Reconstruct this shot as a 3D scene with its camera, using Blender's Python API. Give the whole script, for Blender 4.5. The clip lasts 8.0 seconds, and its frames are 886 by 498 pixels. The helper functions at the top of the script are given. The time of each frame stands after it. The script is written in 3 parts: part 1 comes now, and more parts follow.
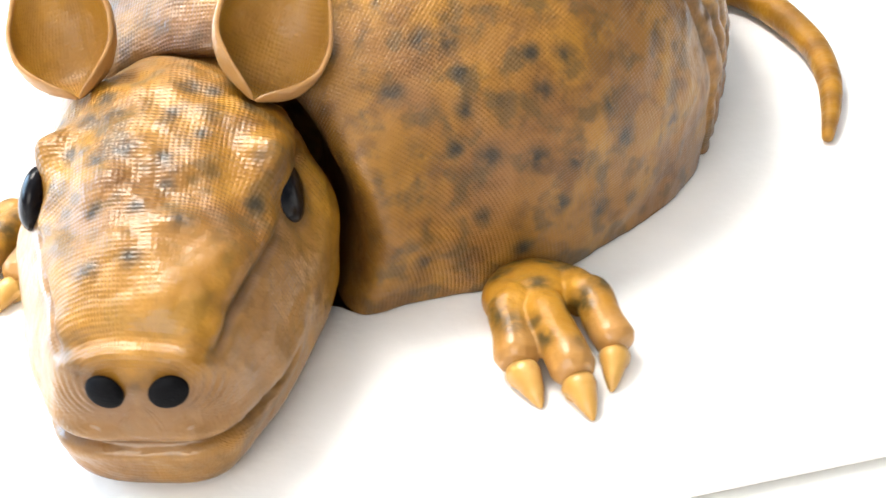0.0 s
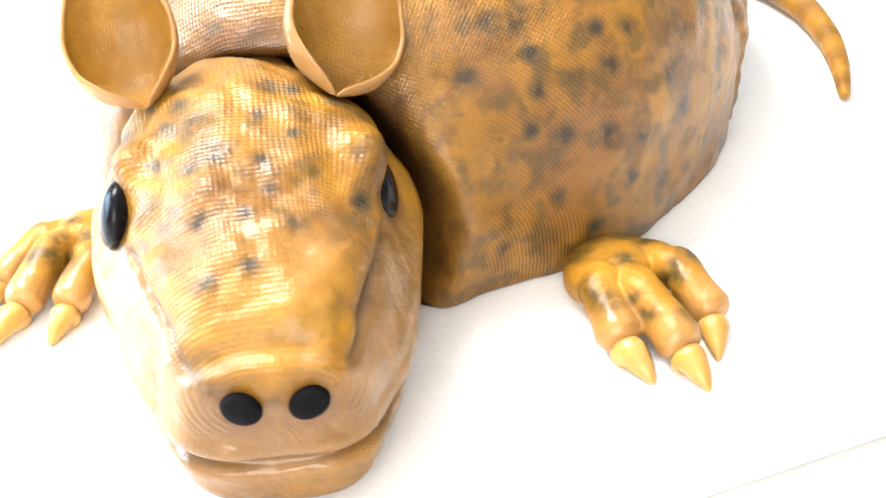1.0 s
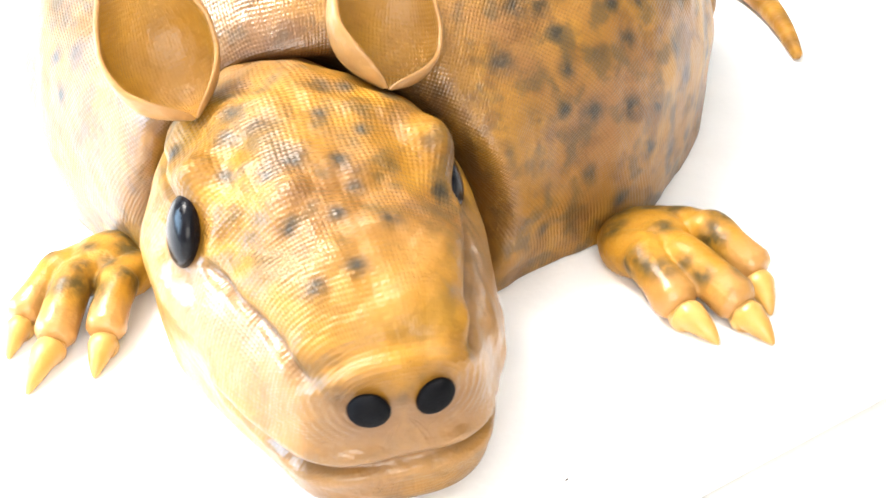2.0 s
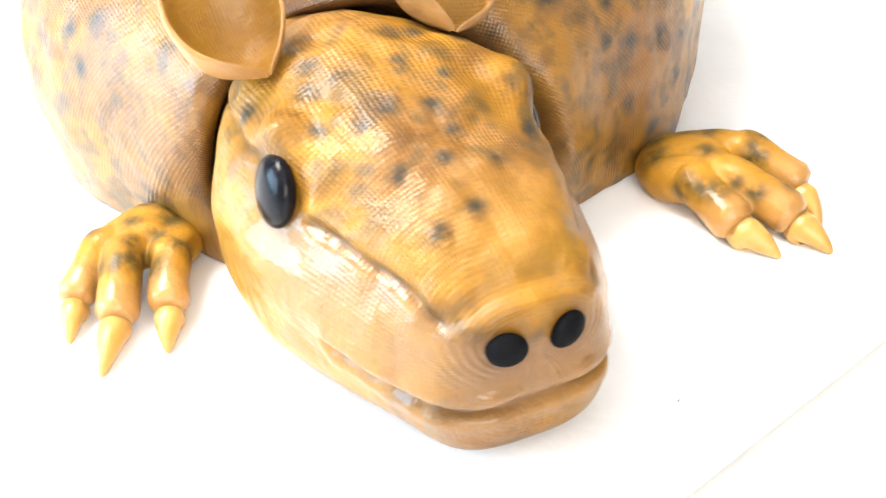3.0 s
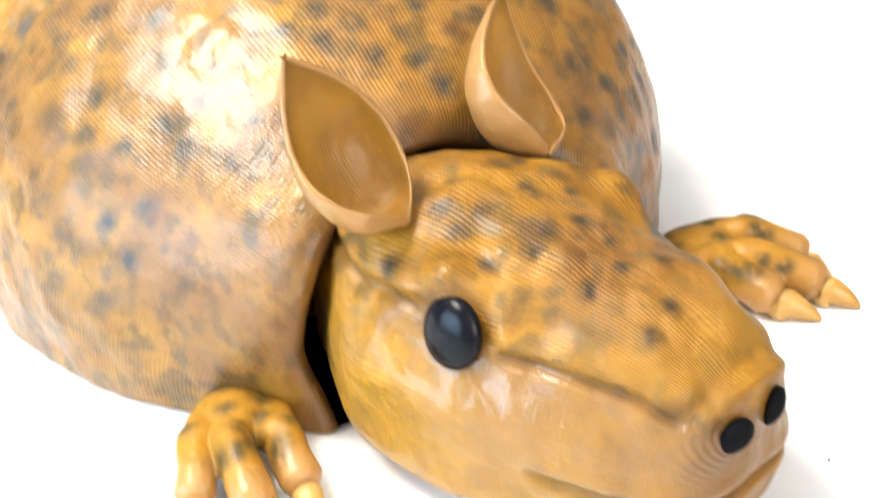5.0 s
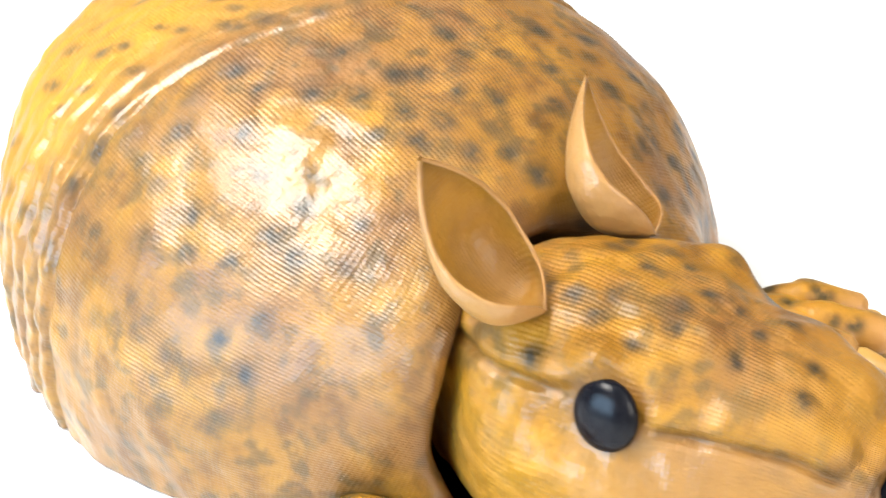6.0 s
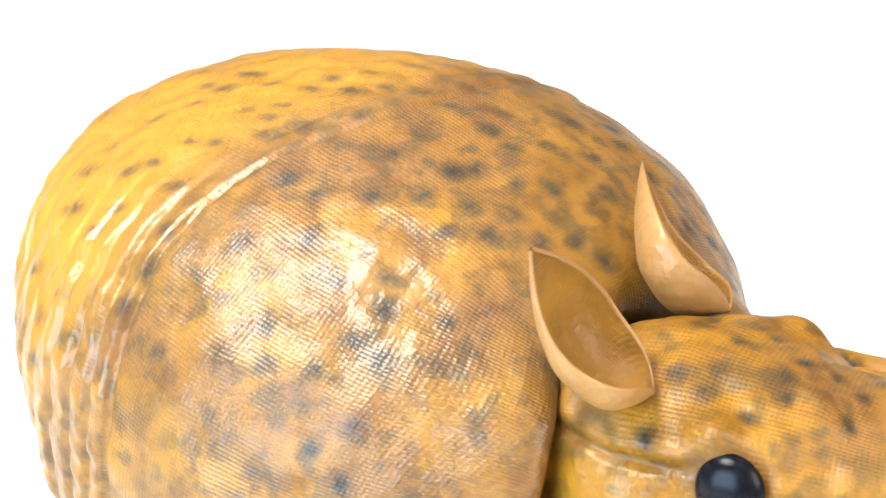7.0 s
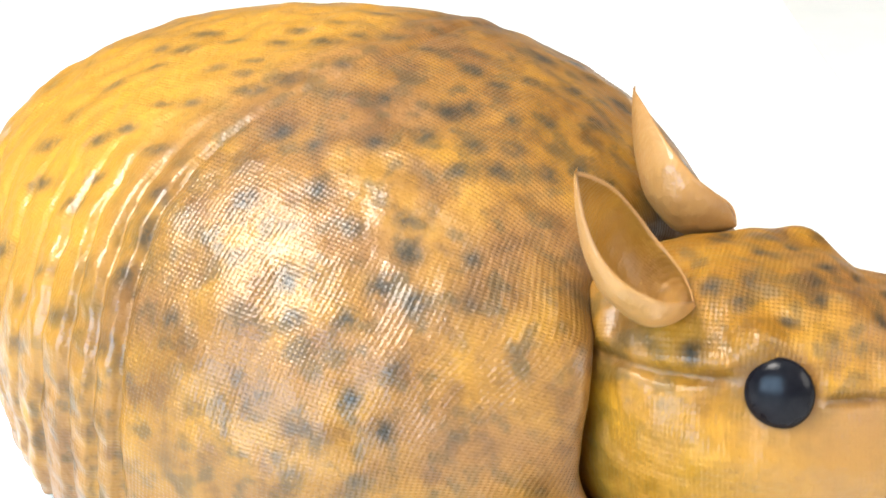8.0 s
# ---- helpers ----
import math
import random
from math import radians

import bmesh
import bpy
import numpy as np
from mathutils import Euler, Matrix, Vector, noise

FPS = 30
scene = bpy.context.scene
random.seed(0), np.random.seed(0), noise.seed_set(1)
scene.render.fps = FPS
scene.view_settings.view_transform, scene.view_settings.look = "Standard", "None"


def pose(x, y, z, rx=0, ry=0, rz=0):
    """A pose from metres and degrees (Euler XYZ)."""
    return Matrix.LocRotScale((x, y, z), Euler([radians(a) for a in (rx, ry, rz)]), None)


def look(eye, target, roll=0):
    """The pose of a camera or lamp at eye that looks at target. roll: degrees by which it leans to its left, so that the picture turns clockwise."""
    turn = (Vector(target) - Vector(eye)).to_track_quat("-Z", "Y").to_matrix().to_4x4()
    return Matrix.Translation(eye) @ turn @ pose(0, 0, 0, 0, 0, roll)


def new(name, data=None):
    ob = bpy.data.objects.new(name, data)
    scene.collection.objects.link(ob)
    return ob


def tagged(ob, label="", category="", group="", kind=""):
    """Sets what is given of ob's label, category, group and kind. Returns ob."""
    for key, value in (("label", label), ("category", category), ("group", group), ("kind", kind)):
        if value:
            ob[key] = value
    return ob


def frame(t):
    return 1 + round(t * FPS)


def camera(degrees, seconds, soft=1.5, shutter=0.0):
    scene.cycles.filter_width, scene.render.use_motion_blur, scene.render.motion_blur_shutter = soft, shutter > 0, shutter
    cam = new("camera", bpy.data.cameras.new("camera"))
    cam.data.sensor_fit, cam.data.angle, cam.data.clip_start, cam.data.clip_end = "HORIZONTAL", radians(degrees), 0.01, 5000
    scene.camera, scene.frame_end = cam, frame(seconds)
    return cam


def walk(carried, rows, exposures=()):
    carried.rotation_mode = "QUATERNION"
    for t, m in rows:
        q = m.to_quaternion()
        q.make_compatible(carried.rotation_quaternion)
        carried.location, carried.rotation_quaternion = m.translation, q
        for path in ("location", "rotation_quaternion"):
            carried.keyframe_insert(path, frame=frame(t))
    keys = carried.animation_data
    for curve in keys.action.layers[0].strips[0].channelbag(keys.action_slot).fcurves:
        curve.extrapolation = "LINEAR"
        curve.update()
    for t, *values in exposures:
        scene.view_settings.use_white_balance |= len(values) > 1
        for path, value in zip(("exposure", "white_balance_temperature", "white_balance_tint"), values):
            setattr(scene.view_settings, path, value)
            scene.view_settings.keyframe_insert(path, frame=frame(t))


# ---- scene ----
cam = camera(33.0, 8.0, shutter=0.6)
PATH = [
    (0, (0.156, -0.554, 0.415), (0.032, 1.123, -0.668), -2.8),
    (0.5, (0.1, -0.544, 0.404), (0.076, 1.138, -0.677), -3.8),
    (1, (0.035, -0.54, 0.408), (0.152, 1.129, -0.688), -3.3),
    (1.2, (0.009, -0.536, 0.407), (0.188, 1.128, -0.687), -3.3),
    (2.3, (-0.126, -0.509, 0.406), (0.378, 1.07, -0.714), -3.3),
    (2.5, (-0.147, -0.502, 0.404), (0.399, 1.052, -0.73), -3.4),
    (3, (-0.206, -0.477, 0.403), (0.466, 1.011, -0.753), -3.2),
    (3.5, (-0.262, -0.451, 0.399), (0.548, 0.985, -0.733), -3.3),
    (4, (-0.313, -0.418, 0.4), (0.654, 0.926, -0.722), -2.8),
    (4.5, (-0.364, -0.38, 0.4), (0.735, 0.893, -0.684), -2.5),
    (5, (-0.412, -0.338, 0.401), (0.836, 0.871, -0.59), -2.4),
    (5.2, (-0.43, -0.324, 0.402), (0.872, 0.868, -0.538), -2.8),
    (6.3, (-0.508, -0.228, 0.409), (0.968, 0.823, -0.438), -4.5),
    (6.5, (-0.521, -0.209, 0.407), (1.003, 0.808, -0.396), -4.5),
    (7, (-0.55, -0.161, 0.409), (1.055, 0.754, -0.358), -5.2),
    (7.5, (-0.571, -0.113, 0.409), (1.087, 0.666, -0.394), -6.1),
    (8, (-0.595, -0.066, 0.399), (1.115, 0.579, -0.414), -6.5),
]
# the clip's camera opens up over the first second and closes down again from the side
EXPOSURES = [(0.0, 0.54), (0.5, 0.80), (1.0, 1.04), (2.5, 1.04), (3.5, 0.58), (5.0, 0.40), (6.5, 0.42), (7.5, 0.34), (8.0, 0.28)]
walk(cam, [(t, look(eye, target, roll)) for t, eye, target, roll in PATH], EXPOSURES)


# ---- world and light ----
world = bpy.data.worlds.new("daylight")
world.use_nodes = True
wn = world.node_tree
sky = wn.nodes.new("ShaderNodeTexSky")
sky.sky_type, sky.sun_disc = "NISHITA", False
sky.sun_elevation, sky.sun_rotation = radians(40), radians(250)
wn.links.new(sky.outputs[0], wn.nodes["Background"].inputs[0])
wn.nodes["Background"].inputs[1].default_value = 0.1


def window_light(name, m, wide, high, power, colour):
    data = bpy.data.lights.new(name, "AREA")
    data.shape, data.size, data.size_y, data.energy, data.color = "RECTANGLE", wide, high, power, colour
    ob = new(name, data)
    ob.matrix_world = m
    return ob


# daylight through the west window opening; the unseen south one is added front fill
window_light("window_light_west", pose(-1.76, 0.72, 0.64, 0, -90, 0), 0.98, 1.5, 54, (0.48, 0.73, 1.0))
window_light("south_fill_light", pose(-0.5, -1.96, 1.0, 90, 0, 0), 1.6, 1.3, 42, (1.0, 0.95, 0.88))


# ---- materials ----
def material(name):
    m = bpy.data.materials.new(name)
    m.use_nodes = True
    return m, m.node_tree, m.node_tree.nodes["Principled BSDF"]


def node(t, kind, **sets):
    n = t.nodes.new("ShaderNode" + kind)
    for k, v in sets.items():
        if k in n.inputs:
            n.inputs[k].default_value = v
        elif k == "operation":
            n.operation = v
        elif k == "data_type":
            n.data_type = v
        elif k == "blend_type":
            n.blend_type = v
        elif k == "attribute_name":
            n.attribute_name = v
    return n


def math_node(t, op, a, b=None):
    n = t.nodes.new("ShaderNodeMath")
    n.operation = op
    for i, v in enumerate((a, b)):
        if v is None:
            continue
        if isinstance(v, (int, float)):
            n.inputs[i].default_value = v
        else:
            t.links.new(v, n.inputs[i])
    return n.outputs[0]


def mix_colour(t, fac, a, b):
    n = t.nodes.new("ShaderNodeMix")
    n.data_type = "RGBA"
    for i, v in ((0, fac), (6, a), (7, b)):
        if isinstance(v, (int, float)):
            n.inputs[i].default_value = v
        elif isinstance(v, tuple):
            n.inputs[i].default_value = (*v, 1)
        else:
            t.links.new(v, n.inputs[i])
    return n.outputs[2]


def ramp(t, value, lo, hi):
    n = t.nodes.new("ShaderNodeMapRange")
    n.interpolation_type = "SMOOTHSTEP"
    n.inputs[1].default_value, n.inputs[2].default_value = lo, hi
    t.links.new(value, n.inputs[0])
    return n.outputs[0]


def noise_value(t, scale, detail=3.0, offset=0.0):
    co = t.nodes.new("ShaderNodeTexCoord")
    mp = t.nodes.new("ShaderNodeMapping")
    mp.inputs[1].default_value = (offset, offset * 0.7, -offset)
    t.links.new(co.outputs["Object"], mp.inputs[0])
    n = t.nodes.new("ShaderNodeTexNoise")
    n.inputs["Scale"].default_value, n.inputs["Detail"].default_value = scale, detail
    t.links.new(mp.outputs[0], n.inputs["Vector"])
    return n.outputs[0]


def skin_material(name, weave, mottle=1.0, gloss=0.5, dark=(0.016, 0.017, 0.012), ground=(0.236, 0.107, 0.012), tips=(0.240, 0.118, 0.032), wrinkle=0.0):
    """Airbrushed sugar paste: ochre ground, orange and brown blotches, soft slate spots and a pressed weave."""
    m, t, bsdf = material(name)
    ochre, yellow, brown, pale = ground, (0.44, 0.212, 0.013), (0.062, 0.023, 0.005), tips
    c = mix_colour(t, math_node(t, "MULTIPLY", ramp(t, noise_value(t, 30, 3), 0.44, 0.68), 0.42), ochre, yellow)
    c = mix_colour(t, math_node(t, "MULTIPLY", ramp(t, noise_value(t, 15, 2, 8.7), 0.42, 0.66), 0.55 * mottle), c, (0.170, 0.076, 0.026))
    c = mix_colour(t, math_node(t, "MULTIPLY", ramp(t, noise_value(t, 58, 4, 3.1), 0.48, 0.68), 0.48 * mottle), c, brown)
    c = mix_colour(t, math_node(t, "MULTIPLY", ramp(t, noise_value(t, 75, 3, 6.3), 0.48, 0.68), 0.58 * mottle), c, (0.056, 0.040, 0.014))
    # brown also holds the shade painted into the collar and the head's creases
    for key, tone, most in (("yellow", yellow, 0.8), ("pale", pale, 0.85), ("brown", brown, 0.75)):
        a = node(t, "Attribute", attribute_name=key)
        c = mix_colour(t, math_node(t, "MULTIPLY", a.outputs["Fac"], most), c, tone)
    a = node(t, "Attribute", attribute_name="spot")
    s = math_node(t, "MULTIPLY", a.outputs["Fac"], ramp(t, noise_value(t, 190, 3, 1.0), 0.10, 0.60))
    c = mix_colour(t, s, c, dark)
    t.links.new(c, bsdf.inputs["Base Color"])
    bsdf.inputs["Coat Weight"].default_value, bsdf.inputs["Coat Roughness"].default_value = gloss, 0.15
    shine = node(t, "Attribute", attribute_name="pale")
    t.links.new(math_node(t, "ADD", math_node(t, "MULTIPLY", shine.outputs["Fac"], 0.42), gloss), bsdf.inputs["Coat Weight"])
    rough = math_node(t, "ADD", math_node(t, "MULTIPLY", noise_value(t, 60, 2, 5), 0.25), 0.36)
    t.links.new(rough, bsdf.inputs["Roughness"])
    bsdf.inputs["Specular IOR Level"].default_value = 0.28
    fine = noise_value(t, 90, 3, 7)
    height = math_node(t, "MULTIPLY", fine, 0.0024)
    if weave:
        uv = t.nodes.new("ShaderNodeUVMap")
        sep = t.nodes.new("ShaderNodeSeparateXYZ")
        t.links.new(uv.outputs[0], sep.inputs[0])
        wob = math_node(t, "MULTIPLY", noise_value(t, 30, 1, 9), 0.004)
        wave = []
        for axis, pitch in ((0, 0.0021), (1, 0.0021)):
            x = math_node(t, "MULTIPLY", math_node(t, "ADD", sep.outputs[axis], wob), 2 * math.pi / pitch)
            wave.append(math_node(t, "ADD", math_node(t, "MULTIPLY", math_node(t, "SINE", x), 0.5), 0.5))
        grid = math_node(t, "ADD", math_node(t, "MULTIPLY", math_node(t, "ADD", wave[0], wave[1]), 0.45), math_node(t, "MULTIPLY", wave[0], wave[1]))
        depth = math_node(t, "MULTIPLY", ramp(t, noise_value(t, 14, 2, 11), 0.25, 0.6), node(t, "Attribute", attribute_name="weave").outputs["Fac"])
        height = math_node(t, "ADD", height, math_node(t, "MULTIPLY", math_node(t, "MULTIPLY", grid, depth), weave))
    if wrinkle:
        # pressed scales that fade out towards the cheeks
        co = t.nodes.new("ShaderNodeTexCoord")
        cells = t.nodes.new("ShaderNodeTexVoronoi")
        cells.feature = "SMOOTH_F1"
        cells.inputs["Scale"].default_value, cells.inputs["Smoothness"].default_value = 75, 0.35
        t.links.new(co.outputs["Object"], cells.inputs["Vector"])
        bare = math_node(t, "SUBTRACT", 1.0, node(t, "Attribute", attribute_name="pale").outputs["Fac"])
        bare = math_node(t, "MULTIPLY", bare, ramp(t, noise_value(t, 22, 2, 4), 0.35, 0.6))
        height = math_node(t, "SUBTRACT", height, math_node(t, "MULTIPLY", math_node(t, "MULTIPLY", ramp(t, cells.outputs[0], 0.1, 0.75), bare), wrinkle))
    b = t.nodes.new("ShaderNodeBump")
    b.inputs["Distance"].default_value = 1.0
    t.links.new(height, b.inputs["Height"])
    t.links.new(b.outputs[0], bsdf.inputs["Normal"])
    # the glaze half fills the pressed weave
    glaze = t.nodes.new("ShaderNodeBump")
    glaze.inputs["Distance"].default_value = 0.45
    t.links.new(height, glaze.inputs["Height"])
    t.links.new(glaze.outputs[0], bsdf.inputs["Coat Normal"])
    return m


def plain_material(name, colour, colour2, rough, scale=40, bump=0.0, spec=0.5, metal=0.0):
    m, t, bsdf = material(name)
    n = noise_value(t, scale, 4)
    t.links.new(mix_colour(t, ramp(t, n, 0.35, 0.7), colour, colour2), bsdf.inputs["Base Color"])
    bsdf.inputs["Roughness"].default_value, bsdf.inputs["Metallic"].default_value = rough, metal
    bsdf.inputs["Specular IOR Level"].default_value = spec
    if bump:
        b = t.nodes.new("ShaderNodeBump")
        b.inputs["Distance"].default_value = bump
        t.links.new(noise_value(t, scale * 6, 3, 2), b.inputs["Height"])
        t.links.new(b.outputs[0], bsdf.inputs["Normal"])
    return m


SKIN = skin_material("airbrushed_sugar_paste", 0.00020, 1.1)
HEAD = skin_material("airbrushed_head_paste", 0.00020, 1.0, 0.26, ground=(0.238, 0.104, 0.006), wrinkle=0.0016)
SMOOTH = skin_material("smooth_sugar_paste", 0.0, 0.6, 0.08, (0.026, 0.023, 0.008), tips=(0.36, 0.185, 0.06))
EAR = skin_material("ear_paste", 0.00013, 0.2, 0.12, ground=(0.285, 0.138, 0.022), tips=(0.34, 0.175, 0.065))
CLAW = plain_material("claw_paste", (0.40, 0.215, 0.045), (0.47, 0.28, 0.08), 0.32, 60, 0.0003)
EYE = plain_material("eye_black", (0.004, 0.004, 0.006), (0.007, 0.007, 0.009), 0.17, 300, 0.00005, 0.14)
NOSTRIL = plain_material("nostril_black", (0.004, 0.004, 0.005), (0.005, 0.005, 0.006), 0.7, 200, 0.0003, 0.05)
BOARD = plain_material("iced_board", (0.83, 0.82, 0.81), (0.86, 0.85, 0.84), 0.5, 30, 0.0002)
TABLE = plain_material("table_laminate", (0.64, 0.64, 0.62), (0.68, 0.68, 0.66), 0.5, 14, 0.0001)
WALL = plain_material("wall_paint", (0.30, 0.28, 0.26), (0.33, 0.31, 0.29), 0.8, 6, 0.001)
CEILING = plain_material("ceiling_paint", (0.80, 0.79, 0.77), (0.84, 0.83, 0.81), 0.8, 6, 0.001)
FLOOR = plain_material("pale_floor", (0.45, 0.42, 0.38), (0.52, 0.48, 0.43), 0.5, 8, 0.0005)
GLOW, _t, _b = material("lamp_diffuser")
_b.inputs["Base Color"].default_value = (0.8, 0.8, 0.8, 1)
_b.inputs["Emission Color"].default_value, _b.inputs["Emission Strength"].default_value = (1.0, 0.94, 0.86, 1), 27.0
SPECK = plain_material("dark_crumb", (0.05, 0.04, 0.04), (0.08, 0.07, 0.06), 0.7, 500)


# ---- mesh helpers ----
def part(name, bm, mat, parent=None, label=""):
    me = bpy.data.meshes.new(name)
    bm.to_mesh(me)
    bm.free()
    me.materials.append(mat)
    ob = new(name, me)
    if parent:
        ob.parent = parent
    if label:
        ob["label"] = label
    return ob


def box(bm, lo, hi, bevel=0.0):
    r = bmesh.ops.create_cube(bm, size=1.0)
    for v in r["verts"]:
        v.co = Vector([lo[i] + (v.co[i] + 0.5) * (hi[i] - lo[i]) for i in range(3)])
    if bevel:
        edges = list({e for v in r["verts"] for e in v.link_edges})
        bmesh.ops.bevel(bm, geom=edges, offset=bevel, segments=3, affect="EDGES", profile=0.5)


class Sculpt:
    """Gathers the modelled pieces of the figure into one mesh."""

    def __init__(self):
        self.co, self.uv, self.faces, self.mat, self.n = [], [], [], [], 0
        self.tint = {k: [] for k in ("spot", "pale", "yellow", "brown", "weave")}

    def grid(self, P, mat, uv=None, weld=True, **tint):
        """A sheet of quads; welded, its first and last columns are one."""
        rows, cols = P.shape[:2]
        i = np.arange(rows * cols).reshape(rows, cols)
        q = np.stack([i[:-1, :-1], i[:-1, 1:], i[1:, 1:], i[1:, :-1]], -1).reshape(-1, 4)
        corner = None if uv is None else uv.reshape(-1, 2)[q].reshape(-1, 2)
        if weld:
            k = np.where(q % cols == cols - 1, q - (cols - 1), q) // cols * (cols - 1) + np.where(q % cols == cols - 1, 0, q % cols)
            P = P[:, :-1]
            tint = {n: (v if np.ndim(v) < 2 else v[:, :-1]) for n, v in tint.items()}
            q = k
        self.add(P.reshape(-1, 3), (q + self.n).tolist(), mat, corner, **tint)

    def add(self, co, faces, mat, corner=None, **tint):
        co = np.asarray(co, float)
        self.co.append(co)
        self.uv.append(np.zeros((sum(len(p) for p in faces), 2)) if corner is None else corner)
        for k in self.tint:
            v = tint.get(k)
            self.tint[k].append(np.zeros(len(co)) if v is None else np.broadcast_to(np.asarray(v, float).reshape(-1), (len(co),)))
        self.faces += faces
        self.mat += [mat] * len(faces)
        self.n += len(co)

    def build(self, name, mats):
        me = bpy.data.meshes.new(name)
        co = np.concatenate(self.co)
        me.from_pydata(co.tolist(), [], self.faces)
        for m in mats:
            me.materials.append(m)
        me.polygons.foreach_set("material_index", np.array(self.mat, dtype=np.int32))
        me.polygons.foreach_set("use_smooth", np.ones(len(me.polygons), dtype=bool))
        layer = me.uv_layers.new(name="UVMap")
        layer.data.foreach_set("uv", np.concatenate(self.uv).ravel().astype(np.float32))
        for k, v in self.tint.items():
            me.attributes.new(k, "FLOAT", "POINT").data.foreach_set("value", np.concatenate(v).astype(np.float32))
        me.update()
        return new(name, me)


def smooth(x, a, b):
    t = np.clip((x - a) / (b - a), 0, 1)
    return t * t * (3 - 2 * t)


def bell(d, width):
    return np.exp(-(d / width) ** 2)


def normals(P):
    du, dv = np.gradient(P, axis=1), np.gradient(P, axis=0)
    du[:, 0] = du[:, -1] = (P[:, 1] - P[:, -2]) / 2
    n = np.cross(du, dv)
    return n / np.maximum(np.linalg.norm(n, axis=-1, keepdims=True), 1e-12)


def lumps(P, scale, amount, seed):
    """A sum of a few slow waves in space: gentle hand-modelled unevenness."""
    r = np.random.RandomState(seed)
    out = np.zeros(P.shape[:-1])
    for _ in range(14):
        k = r.normal(size=3)
        k *= scale * r.uniform(0.6, 1.6) / np.linalg.norm(k)
        out += np.sin(P @ k + r.uniform(0, 6.28))
    return out * amount / 3.7


def spots_on(P, centres, radii, stretch=(1, 1, 1)):
    s = np.zeros(P.shape[:-1])
    for c, r in zip(centres, radii):
        d = np.linalg.norm((P - np.asarray(c)) * stretch, axis=-1) / r
        s = np.maximum(s, 0.95 * (1 - smooth(d, 0.05, 1.5)))
    return s


def tube(path, radii, around=20, up=(0, 0, 1), flat=1.0):
    """A closed tapered tube through the points, smoothly bent."""
    path, radii = np.asarray(path, float), np.asarray(radii, float)
    n = len(path)
    k = np.linspace(0, n - 1, (n - 1) * 8 + 1)
    C = np.zeros((len(k), 3))
    for i, s in enumerate(k):
        j = min(int(s), n - 2)
        f = s - j
        a, b, c, d = path[max(j - 1, 0)], path[j], path[j + 1], path[min(j + 2, n - 1)]
        C[i] = 0.5 * (2 * b + (c - a) * f + (2 * a - 5 * b + 4 * c - d) * f * f + (3 * b - a - 3 * c + d) * f ** 3)
    R = np.interp(k, np.arange(n), radii)
    T = np.gradient(C, axis=0)
    T /= np.linalg.norm(T, axis=1, keepdims=True)
    S = np.cross(T, np.asarray(up, float))
    S /= np.linalg.norm(S, axis=1, keepdims=True)
    U = np.cross(S, T)
    a = np.linspace(0, 2 * math.pi, around + 1)
    ring = C[:, None] + R[:, None, None] * (np.cos(a)[None, :, None] * S[:, None] + flat * np.sin(a)[None, :, None] * U[:, None])
    first, last = np.repeat(C[:1, None] - T[:1, None] * R[0] * 0.6, around + 1, 1), np.repeat(C[-1:, None] + T[-1:, None] * R[-1] * 0.6, around + 1, 1)
    e0 = C[0] + (ring[:1] - C[0]) * 0.75 - T[0] * R[0] * 0.4
    e1 = C[-1] + (ring[-1:] - C[-1]) * 0.75 + T[-1] * R[-1] * 0.4
    return np.concatenate([first, e0, ring, e1, last])


# ---- the setting ----
def setting():
    bm = bmesh.new()
    box(bm, (-1.9, -2.1, -0.80), (3.4, 2.75, -0.76))
    tagged(part("floor", bm, FLOOR), "pale worn vinyl floor under the table", "floor", kind="structure")
    bm = bmesh.new()
    box(bm, (-1.9, -2.1, 1.9), (3.4, 2.75, 1.95))
    tagged(part("ceiling", bm, CEILING), "plain white painted ceiling", "ceiling", kind="structure")
    bm = bmesh.new()
    box(bm, (3.3, -2.0, -0.76), (3.4, 2.65, 1.9))
    tagged(part("wall_east", bm, WALL), "plain taupe painted wall", "wall", kind="structure")
    bm = bmesh.new()
    box(bm, (-1.9, 2.65, -0.76), (3.4, 2.75, 1.9))
    tagged(part("wall_north", bm, WALL), "plain taupe painted wall", "wall", kind="structure")
    bm = bmesh.new()
    for lo, hi in (((-1.9, -2.0, -0.76), (-1.8, -0.05, 1.9)), ((-1.9, 1.49, -0.76), (-1.8, 2.65, 1.9)),
                   ((-1.9, -0.05, -0.76), (-1.8, 1.49, 0.13)), ((-1.9, -0.05, 1.15), (-1.8, 1.49, 1.9))):
        box(bm, lo, hi)
    tagged(part("wall_west", bm, WALL), "taupe painted wall with a window opening", "wall", kind="structure")
    # unseen wall; its opening is added to let in the front fill
    bm = bmesh.new()
    for lo, hi in (((-1.9, -2.1, -0.76), (-1.3, -2.0, 1.9)), ((0.3, -2.1, -0.76), (3.4, -2.0, 1.9)),
                   ((-1.3, -2.1, -0.76), (0.3, -2.0, 0.35)), ((-1.3, -2.1, 1.65), (0.3, -2.0, 1.9))):
        box(bm, lo, hi)
    tagged(part("wall_south", bm, WALL), "taupe painted wall with a window opening", "wall", kind="structure")


BOARD_TURN = 16.7


